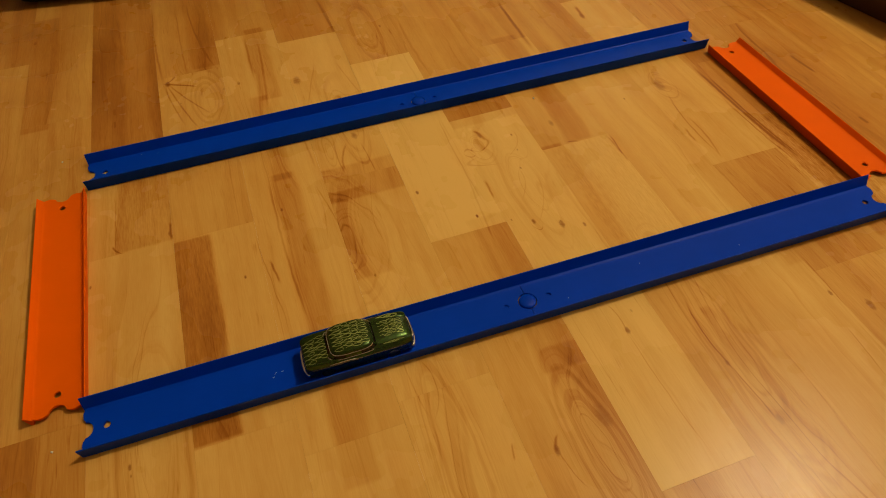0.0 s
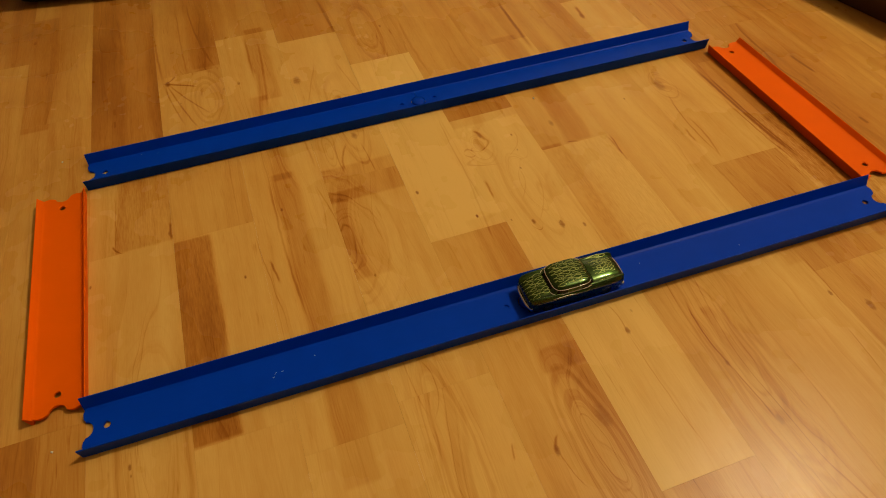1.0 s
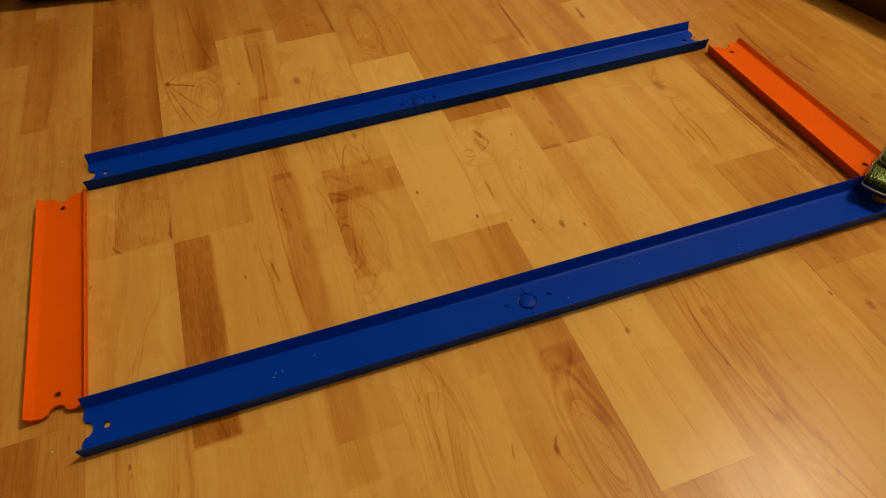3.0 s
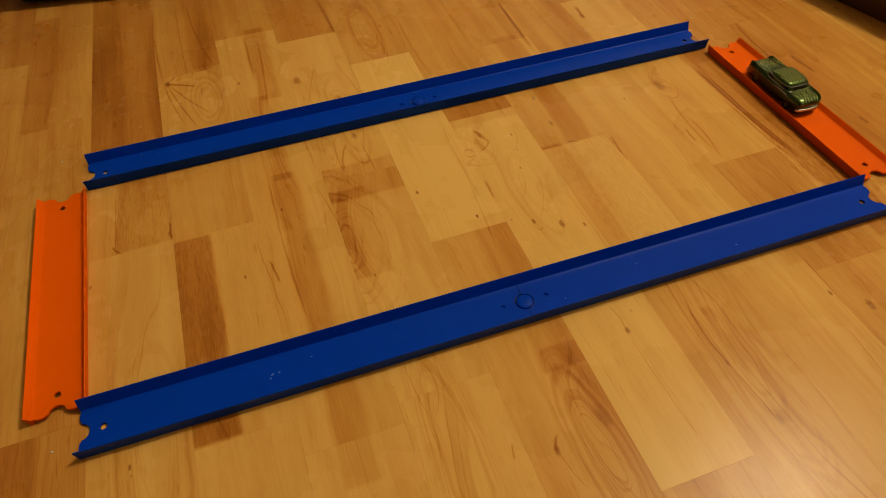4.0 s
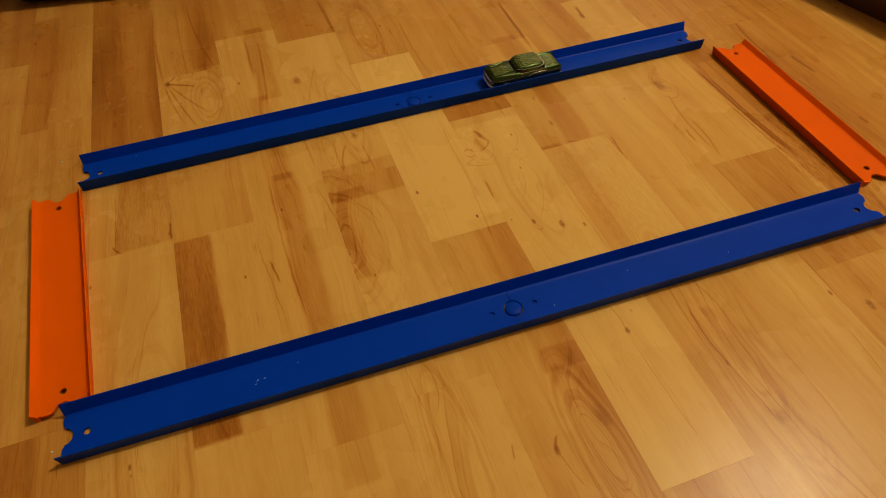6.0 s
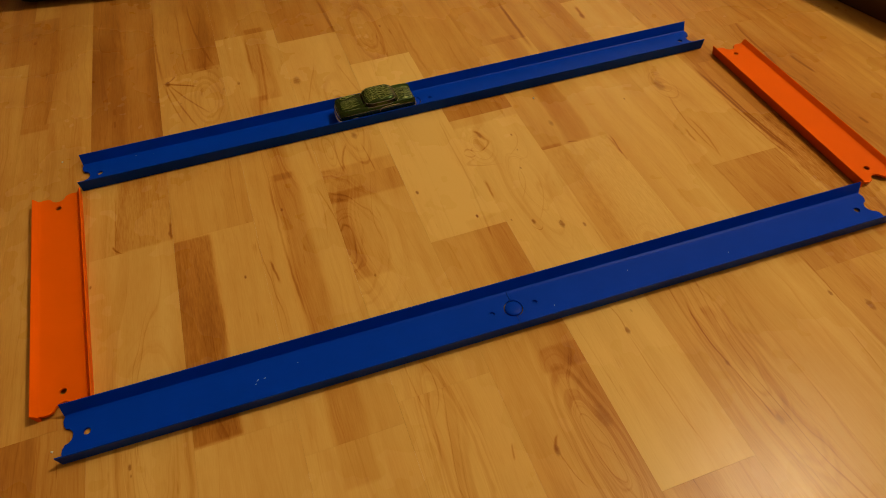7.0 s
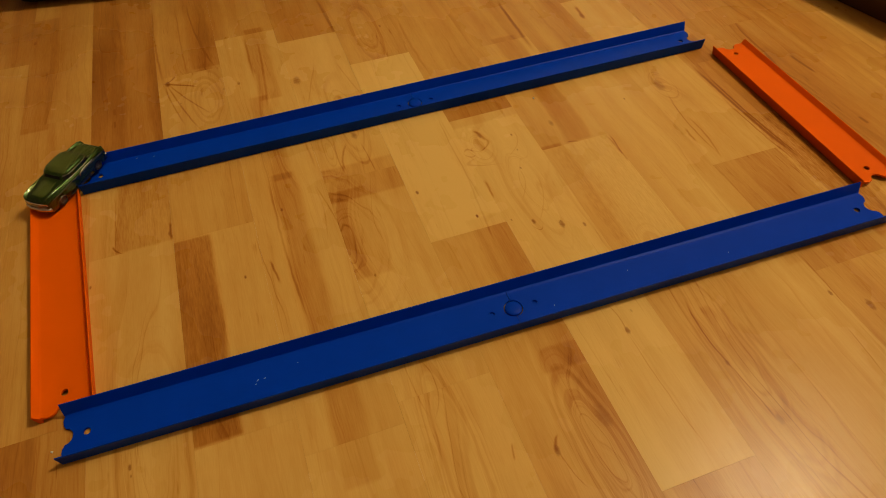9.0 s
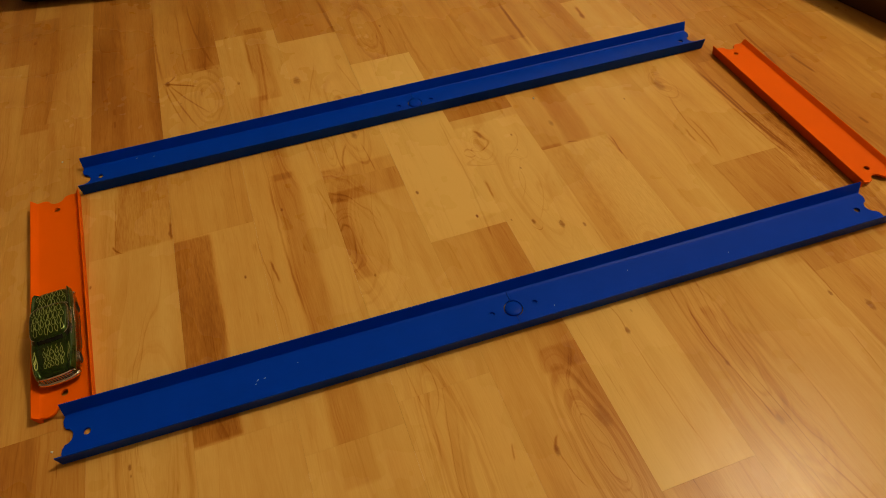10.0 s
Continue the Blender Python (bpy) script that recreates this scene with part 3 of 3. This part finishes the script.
# ---------------------------------------------------------------- toy car: x forward, z from the wheels' foot
LONG = 0.975
CX = (-.0374, -.0366, -.034, -.028, -.020, -.010, .000, .010, .020, .028, .034, .0366, .0374)
CW = (.0106, .0119, .0128, .0134, .0138, .0139, .0138, .0138, .0137, .0133, .0126, .0117, .0105)
CT = (.0116, .0134, .0148, .0157, .0163, .0167, .0169, .0168, .0164, .0158, .0148, .0134, .0114)
CS = (.0100, .0114, .0126, .0133, .0137, .0139, .0139, .0139, .0137, .0132, .0124, .0112, .0098)
CF = (.0026, .0030, .0029, .0023, .0016, .0007, .0003, .0005, .0011, .0019, .0026, .0029, .0020)


def at(x, table):
    return float(np.interp(x, CX, table))


def skin(x, y):
    """Height of the car body's upper side."""
    w, t, sh = at(x, CW), at(x, CT), at(x, CS)
    q = min(1.0, abs(y) / w)
    bulge = 0.0007 * math.exp(-(y / 0.0042) ** 2) * min(1.0, max(0.0, (x - 0.012) / 0.006)) * min(1.0, max(0.0, (0.037 - x) / 0.006))
    groove = 0.0005 * math.exp(-((q - 0.68) / 0.05) ** 2) * min(1.0, abs(x) / 0.02)
    centre, wide = (0.90, 0.070) if x < 0 else (0.86, 0.085)
    return t - (t - sh) * q ** 5 + bulge - groove + at(x, CF) * math.exp(-((q - centre) / wide) ** 2)


RINGS = ((-.0218, .0140, .0126, .0150), (-.0196, .0116, .0122, .0178), (-.0172, .0092, .0116, .0200), (-.0162, .0081, .0111, .0207),
         (-.0140, .0058, .0096, .0213), (-.0096, .0012, .0058, .0217), (-.0050, -.0034, .0009, .0218))


def ring_at(h, a, grow=0.0):
    """A point of the cabin's skin: h picks the ring, a goes round it."""
    i = min(int(h), len(RINGS) - 2)
    f = h - i
    x0, x1, w, z = (p + (q - p) * f for p, q in zip(RINGS[i], RINGS[i + 1]))
    c, sn = math.cos(a), math.sin(a)
    e = 2 / 4.5
    x = (x0 + x1) / 2 + ((x1 - x0) / 2 + grow) * math.copysign(abs(c) ** e, c)
    y = (w + grow) * math.copysign(abs(sn) ** e, sn)
    return (x, y, z + grow * 0.5)


def cabin_patch(h0, h1, a0, a1, nh, na, grow, closed=False):
    rows = []
    for i in range(nh + 1):
        h = h0 + (h1 - h0) * i / nh
        k = na if closed else na + 1
        rows.append([ring_at(h, a0 + (a1 - a0) * j / na, grow) for j in range(k)])
    return grid_bm(rows, closed)


def tube(points, r, n=6):
    rows = []
    for i, p in enumerate(points):
        d = (Vector(points[min(i + 1, len(points) - 1)]) - Vector(points[max(i - 1, 0)])).normalized()
        u = d.cross(Vector((0, 0, 1)))
        u = u.normalized() if u.length > 1e-6 else Vector((1, 0, 0))
        v = u.cross(d)
        rows.append([tuple(Vector(p) + r * (math.cos(k) * u + math.sin(k) * v)) for k in np.linspace(0, 2 * math.pi, n, endpoint=False)])
    return grid_bm(rows, True, True)


def roof_height(x, y):
    """Height of the roof's skin over a point, by its rings."""
    def inside(h):
        k = min(int(h), len(RINGS) - 2)
        x0, x1, w, z = (p + (q - p) * (h - k) for p, q in zip(RINGS[k], RINGS[k + 1]))
        return abs((x - (x0 + x1) / 2) / ((x1 - x0) / 2)) ** 4.5 + abs(y / w) ** 4.5 <= 1, z

    lo, hi = 2.0, 5.95
    if not inside(lo)[0]:
        return 0.0
    for _ in range(14):
        m = (lo + hi) / 2
        lo, hi = (m, hi) if inside(m)[0] else (lo, m)
    return inside(lo)[1] + 0.0003


def ribbon(bm, pts, width, height, lift=0.00016):
    """A painted line of even width, laid over a height function."""
    vs = []
    for i, (x, y) in enumerate(pts):
        x0, y0 = pts[max(i - 1, 0)]
        x1, y1 = pts[min(i + 1, len(pts) - 1)]
        l = math.hypot(x1 - x0, y1 - y0) or 1.0
        nx, ny = -(y1 - y0) / l * width / 2, (x1 - x0) / l * width / 2
        vs.append([bm.verts.new((px, py, height(px, py) + lift)) for px, py in ((x + nx, y + ny), (x - nx, y - ny))])
    for a, b in zip(vs, vs[1:]):
        bm.faces.new((a[0], b[0], b[1], a[1]))


def lick(cx, cy, length, width, lean):
    """The outline of one flame: round in front, drawn out to a point behind."""
    pts = []
    for i in range(19):
        k = 2 * math.pi * i / 18
        back = (1 - math.cos(k - math.pi)) / 2
        y = width / 2 * math.sin(k) * (math.sin(min(1.0, 1.35 * (1 - back)) * math.pi / 2)) ** 1.4
        pts.append((cx + length * (0.5 - back), cy + y + lean * back))
    return pts


def flames(boxed, height, nrow, ncol, seed, length, width, mid=0.0):
    rng = random.Random(seed)
    bm = bmesh.new()
    x0, x1, hw = boxed
    for r in range(nrow):
        for c in range(ncol):
            fx = (r + 0.5) / nrow
            x = x0 + (x1 - x0) * fx + rng.uniform(-.0006, .0006)
            y = -hw + 2 * hw * (c + 0.5 + (0.25 if r % 2 else -0.25)) / ncol + rng.uniform(-.0003, .0003)
            if abs(y) > hw:
                continue
            y += mid
            ln = length * rng.uniform(0.8, 1.25)
            pts = [(px, py) for px, py in lick(x, y, ln, width * rng.uniform(0.8, 1.15), rng.uniform(-.0007, .0007)) if height(px, py) > 0]
            if len(pts) > 8:
                ribbon(bm, pts, rng.uniform(.00028, .00040), height)
            tail = [(x - ln * 0.5 - k * 0.0008, y + 0.0003 * math.sin(k * 1.4 + c)) for k in range(4)]
            if all(height(*p) > 0 for p in tail):
                ribbon(bm, tail, .00028, height)
    return bm


def wheel_at(car, x, y):
    r, w = 0.0046, 0.0036
    sg = math.copysign(1, y)
    prof = ((0.0024, -w / 2), (0.0041, -w / 2), (r, -w / 2 + .0006), (r, w / 2 - .0006), (0.0041, w / 2), (0.0030, w / 2 - .0002), (0.0024, w / 2 - .0007))
    rows = [[(q * math.cos(t), sg * d, q * math.sin(t)) for q, d in prof] for t in np.linspace(0, 2 * math.pi, 25)]
    wheel = part("wheel", grid_bm(rows), TYRE, car, "black plastic wheel", smooth=True)
    wheel.location = (x, y, r)
    prof = ((0.0030, w / 2 - .0004), (0.0027, w / 2 - .0001), (0.0024, w / 2 - .0012), (0.0010, w / 2 - .0010), (0.0001, w / 2 - .0004))
    rows = [[(q * math.cos(t), sg * d, q * math.sin(t)) for q, d in prof] for t in np.linspace(0, 2 * math.pi, 21)]
    part("rim", grid_bm(rows), RIM_METAL, wheel, "dull dark chrome rim", smooth=True)


def end_curve(sign, inset, z, spread=0.0118, n=15):
    pts = []
    for i in range(n):
        y = -spread + 2 * spread * i / (n - 1)
        q = abs(y) / 0.0125
        pts.append((sign * (0.0380 - inset - 0.0030 * q ** 3.2), y, z))
    return pts


def toy_car():
    car = thing("toy_car", "small metallic green toy car with gold flames, on a track", "toy car")
    axles = (-.0232, .0228)
    rows = []
    for x in sorted(set(np.round(np.concatenate((np.linspace(-.0374, .0374, 61), [-.0371, -.0366, .0366, .0371])), 5))):
        w, sh = at(x, CW), at(x, CS)
        low = 0.0024
        for ax in axles:
            d = abs(x - ax)
            if d < 0.0052:
                low = max(low, 0.0038 + math.sqrt(0.0052 ** 2 - d * d) * 0.72)
        half = [(y, skin(x, y)) for y in [w * q for q in (0, .2, .4, .58, .7, .77, .82, .86, .90, .94, .975, 1.0)]]
        crease = sh - 0.0012
        half += [(w * 1.012, sh - 0.0006), (w * 1.008, crease), (w * 0.985, crease - 0.0006), (w * 0.99, (crease + low) / 2), (w * 0.955, low), (w * 0.80, low)]
        rows.append([(x, -y, z) for y, z in reversed(half)] + [(x, y, z) for y, z in half[1:]])
    part("body", grid_bm(rows, False, True), GREEN, car, smooth=True)
    part("base", box_bm(-.0362, .0362, -.0100, .0100, .0026, .0090, .001), BASEGREY, car, "dark plastic car base")
    # cabin
    part("window_band", cabin_patch(0, 2.0, 0, 2 * math.pi, 5, 72, 0.0, True), SMOKED, car, "smoked dark windows", smooth=True)
    part("roof", cabin_patch(1.45, 6, 0, 2 * math.pi, 10, 72, 0.00025, True), GREEN, car, smooth=True)
    for name, a0, a1 in (("pillar", 0.36, 0.62), ("pillar", 1.50, 1.66), ("pillar", 2.25, 2.86)):
        for sg in (1, -1):
            part(name, cabin_patch(0, 1.7, sg * a0, sg * a1, 4, 8, 0.0003), GREEN, car, smooth=True)
    for h, a0, a1 in ((0.15, -0.56, 0.56), (1.45, -0.50, 0.50), (0.15, math.pi - 0.60, math.pi + 0.60), (1.42, math.pi - 0.5, math.pi + 0.5)):
        pts = [ring_at(h, a0 + (a1 - a0) * i / 24, 0.0003) for i in range(25)]
        part("window_trim", tube(pts, 0.00026), CHROME if h < 1 or a1 > 3 else GREEN, car, "bright window surround" if h < 1 or a1 > 3 else "")
    for h, r in ((0.12, 0.00036), (1.43, 0.00028)):
        for sg in (1, -1):
            pts = [ring_at(h, sg * (0.55 + 2.05 * i / 24), 0.0003) for i in range(25)]
            part("window_trim", tube(pts, r), CHROME, car, "bright window surround")
    # chrome
    part("front_bumper", tube(end_curve(1, -0.0006, 0.0056, 0.0122), 0.0016, 8), CHROME, car, "chrome front bumper", smooth=True)
    part("rear_bumper", tube(end_curve(-1, -0.0003, 0.0062, 0.0122), 0.0013, 8), CHROME, car, "chrome rear bumper", smooth=True)
    part("grille_surround", tube(end_curve(1, -0.0002, 0.0112, 0.0112), 0.00070, 8), CHROME, car, "chrome bar over the grille", smooth=True)
    part("grille", tube(end_curve(1, 0.0008, 0.0088, 0.0104), 0.0018, 8), BASEGREY, car, "dark grille", smooth=True)
    for i in range(11):
        y = -0.0085 + 0.0017 * i
        x = 0.0389 - 0.0030 * (abs(y) / 0.0125) ** 3.2
        part("grille_tooth", box_bm(x - 0.0006, x, y - 0.0002, y + 0.0002, 0.0070, 0.0108), CHROME, car, "thin chrome grille tooth")
    for z in (0.0083, 0.0095):
        part("grille_bar", tube(end_curve(1, -0.0006, z, 0.0100), 0.00036), CHROME, car, "thin chrome grille bar")
    for sg in (1, -1):
        lamp = [[(0.0362 + dx, sg * 0.0102 + r * math.cos(t), 0.0102 + r * math.sin(t)) for t in np.linspace(0, 2 * math.pi, 16, endpoint=False)]
                for r, dx in ((0.0016, -.001), (0.0016, 0.0003), (0.0012, 0.0008), (0.0002, 0.0011))]
        part("headlight", grid_bm(lamp, True, True), LENS, car, "clear round headlight", smooth=True)
        # highlight on the shoulder crease, built as a thin chrome line
        side = [(x, sg * at(x, CW) * 1.013, at(x, CS) - 0.0010) for x in np.linspace(-.033, .031, 26)]
        part("edge_highlight", tube(side, 0.00014), CHROME, car, "thin chrome line in place of an edge highlight")
        curl = [(x, sg * at(x, CW) * (1.0 + 0.012 * f), at(x, CS) + 0.0002 - dz) for x, f, dz in
                ((-.0210, 0, 0), (-.0170, 0, 0), (-.0120, 0, -.0001), (-.0070, .3, .0001), (-.0040, .8, .0006), (-.0022, 1, .0016), (-.0014, 1, .0030), (-.0016, .8, .0046))]
        part("fender_trim", tube(curl, 0.00030), CHROME, car, "bright curved fender edge", smooth=True)
        arch = [(ax + 0.0053 * math.cos(a), sg * at(ax, CW) * 0.992, 0.0040 + 0.0046 * math.sin(a)) for ax in (axles[1],) for a in np.linspace(0.25, math.pi - 0.25, 12)]
        part("wheel_arch", tube(arch, 0.00022), CHROME, car, "bright wheel arch edge", smooth=True)
        # sill in dark grey, which puts the shade low on the side into colour
        sill = [(x, sg * at(x, CW) * 0.985, 0.0034) for x in np.linspace(-.0150, .0150, 12)]
        part("sill_shade", tube(sill, 0.00026), BASEGREY, car, "thin sill, dark to stand for shade")
        for ax in axles:
            wheel_at(car, ax, sg * 0.0111)
    # painted flames
    part("roof_flames", flames((-.0158, .0080, .0100), roof_height, 4, 6, 3, .0072, .0024), GOLD, car, "gold flame outlines")
    part("trunk_flames", flames((-.0350, -.0208, .0094), skin, 2, 6, 8, .0070, .0024), GOLD, car, "gold flame outlines")
    # the hood's gold lines are its figure and also paint in the lamp's glints
    part("hood_figure_glints", flames((.0190, .0330, .0062), skin, 3, 5, 12, .0050, .0019, 0.0012), GOLD, car, "gold painted hood figure and painted glints")
    fender = bmesh.new()
    for sg in (1, -1):
        for k in range(2):
            ribbon(fender, lick(.026 - .004 * k, sg * (0.0100 + .0006 * k), .011, .0016, 0.0), .0004, skin)
    part("fender_flames", fender, GOLD, car, "gold flame outlines")
    for piece in car.children_recursive:
        if piece.parent == car:
            piece.location.x *= LONG
            if piece.name.split(".")[0] != "wheel":
                piece.data.transform(Matrix.Diagonal((LONG, 1, 1, 1)))
    return car


car = toy_car()


# ---------------------------------------------------------------- furniture at the rim of the view
def low_platform():
    m = Matrix.Translation((0.460, 0.640, 0)) @ Matrix.Rotation(radians(-60), 4, "Z")
    low = thing("bed_base", "low dark stained wooden bed base on the floor", "bed base", m)
    part("foot_board", box_bm(-0.70, 0.75, 0.008, 0.05, 0.0, 0.03, 0.002), DARKWOOD, low)
    part("rail", box_bm(-0.72, 0.77, 0.0, 0.70, 0.03, 0.065, 0.006), DARKWOOD, low)
    return low


def case():
    m = Matrix.Translation((-0.47, 0.722, 0)) @ Matrix.Rotation(radians(8), 4, "Z")
    c = thing("storage_case", "black moulded plastic case with rounded corners", "case", m)
    part("shell", box_bm(-0.03, 0.32, 0.0, 0.25, 0.0, 0.12, 0.025, 5), BLACK, c, smooth=True)
    return c


low_platform()
case()
door()


# ---------------------------------------------------------------- what moves
def steps(rows, end=10.0):
    """Rows that hold each pose until just before the next."""
    out = []
    for i, (t, m) in enumerate(rows):
        out.append((t, m))
        nxt = rows[i + 1][0] - 1 / FPS if i + 1 < len(rows) else end
        if nxt > t + 0.01:
            out.append((nxt, m))
    return out


def motions():
    def flat(x, y, a):
        return pose(x, y, 0, 0, 0, a)

    walk(near_track, steps([(0.0, flat(0.0614, 0.2691, 16.55)), (3.2, flat(0.0593, 0.2689, 16.73)), (4.4, flat(0.0506, 0.2632, 16.14))]))
    walk(far_track, steps([(0.0, flat(-0.0155, 0.5108, 16.95)), (5.0, flat(-0.0200, 0.5107, 17.0)), (9.0, flat(-0.0188, 0.5084, 17.43))]))
    walk(left_track, steps([(0.0, flat(-0.2844, 0.2940, -71.35)), (5.0, flat(-0.2847, 0.2952, -69.29)), (9.0, flat(-0.2843, 0.2939, -68.62))]))
    walk(right_track, steps([(0.0, flat(0.3302, 0.4803, -72.2)), (4.4, flat(0.3260, 0.4769, -75.0)), (4.8, flat(0.3317, 0.4766, -73.7))]))
    run = [
        (0.0, -0.0601, 0.2327, 16.5), (0.2, -0.0282, 0.2422, 16.5), (0.4, 0.0046, 0.2519, 16.5), (0.6, 0.0331, 0.2604, 16.5),
        (0.8, 0.0648, 0.2698, 16.5), (1.0, 0.0904, 0.2774, 16.5), (1.2, 0.1087, 0.2829, 16.5), (1.4, 0.1383, 0.2917, 16.5),
        (1.6, 0.1654, 0.2997, 16.5), (1.8, 0.1923, 0.3077, 16.5), (2.0, 0.2252, 0.3175, 16.5), (2.2, 0.2520, 0.3271, 16.5),
        (2.4, 0.2810, 0.3357, 16.5), (2.6, 0.3163, 0.3462, 16.5), (2.8, 0.3480, 0.3570, 20.0), (3.0, 0.3680, 0.3760, 45.0),
        (3.2, 0.3690, 0.4050, 80.0), (3.4, 0.3570, 0.4330, 104.0), (3.6, 0.3431, 0.4562, 108.8),
        (3.8, 0.3295, 0.4787, 106.4), (4.0, 0.3245, 0.4973, 106.4), (4.2, 0.3185, 0.5161, 106.4), (4.4, 0.3121, 0.5331, 106.4),
        (4.6, 0.3027, 0.5612, 106.4), (4.8, 0.2854, 0.5838, 156.3), (5.0, 0.2368, 0.5856, 197.0), (5.2, 0.2058, 0.5761, 197.0),
        (5.4, 0.1734, 0.5662, 197.0), (5.6, 0.1411, 0.5564, 197.0), (5.8, 0.1132, 0.5478, 197.0), (6.0, 0.0853, 0.5393, 197.0),
        (6.2, 0.0574, 0.5308, 197.0), (6.4, 0.0296, 0.5223, 197.0), (6.6, 0.0017, 0.5137, 197.0), (6.8, -0.0262, 0.5052, 197.0),
        (7.0, -0.0579, 0.4955, 197.0), (7.2, -0.0792, 0.4890, 197.0), (7.4, -0.1143, 0.4783, 197.0), (7.6, -0.1449, 0.4689, 197.0),
        (7.8, -0.1718, 0.4607, 197.0), (8.0, -0.1981, 0.4526, 197.0), (8.2, -0.2249, 0.4444, 197.0), (8.4, -0.2485, 0.4372, 197.0),
        (8.6, -0.2743, 0.4294, 197.0), (8.8, -0.2957, 0.4228, 200.0), (9.0, -0.3154, 0.4090, 250.6), (9.2, -0.3090, 0.3572, 291.6),
        (9.4, -0.2980, 0.3268, 291.6), (9.6, -0.2877, 0.3017, 291.6), (9.8, -0.2779, 0.2778, 291.6), (10.0, -0.2665, 0.2487, 291.6),
    ]
    high = [3.4, 3.6, 3.8, 4.0, 4.2, 4.4, 4.6, 9.2, 9.4, 9.6, 9.8, 10.0]
    lifted = {4.8: 0.0095, 9.0: 0.0060, 3.0: 0.0095, 3.2: 0.0060}
    walk(car, steps([(t, pose(x, y, lifted.get(t, 0.0049 if t in high else 0.0023), 0, 0, a)) for t, x, y, a in run]))


motions()
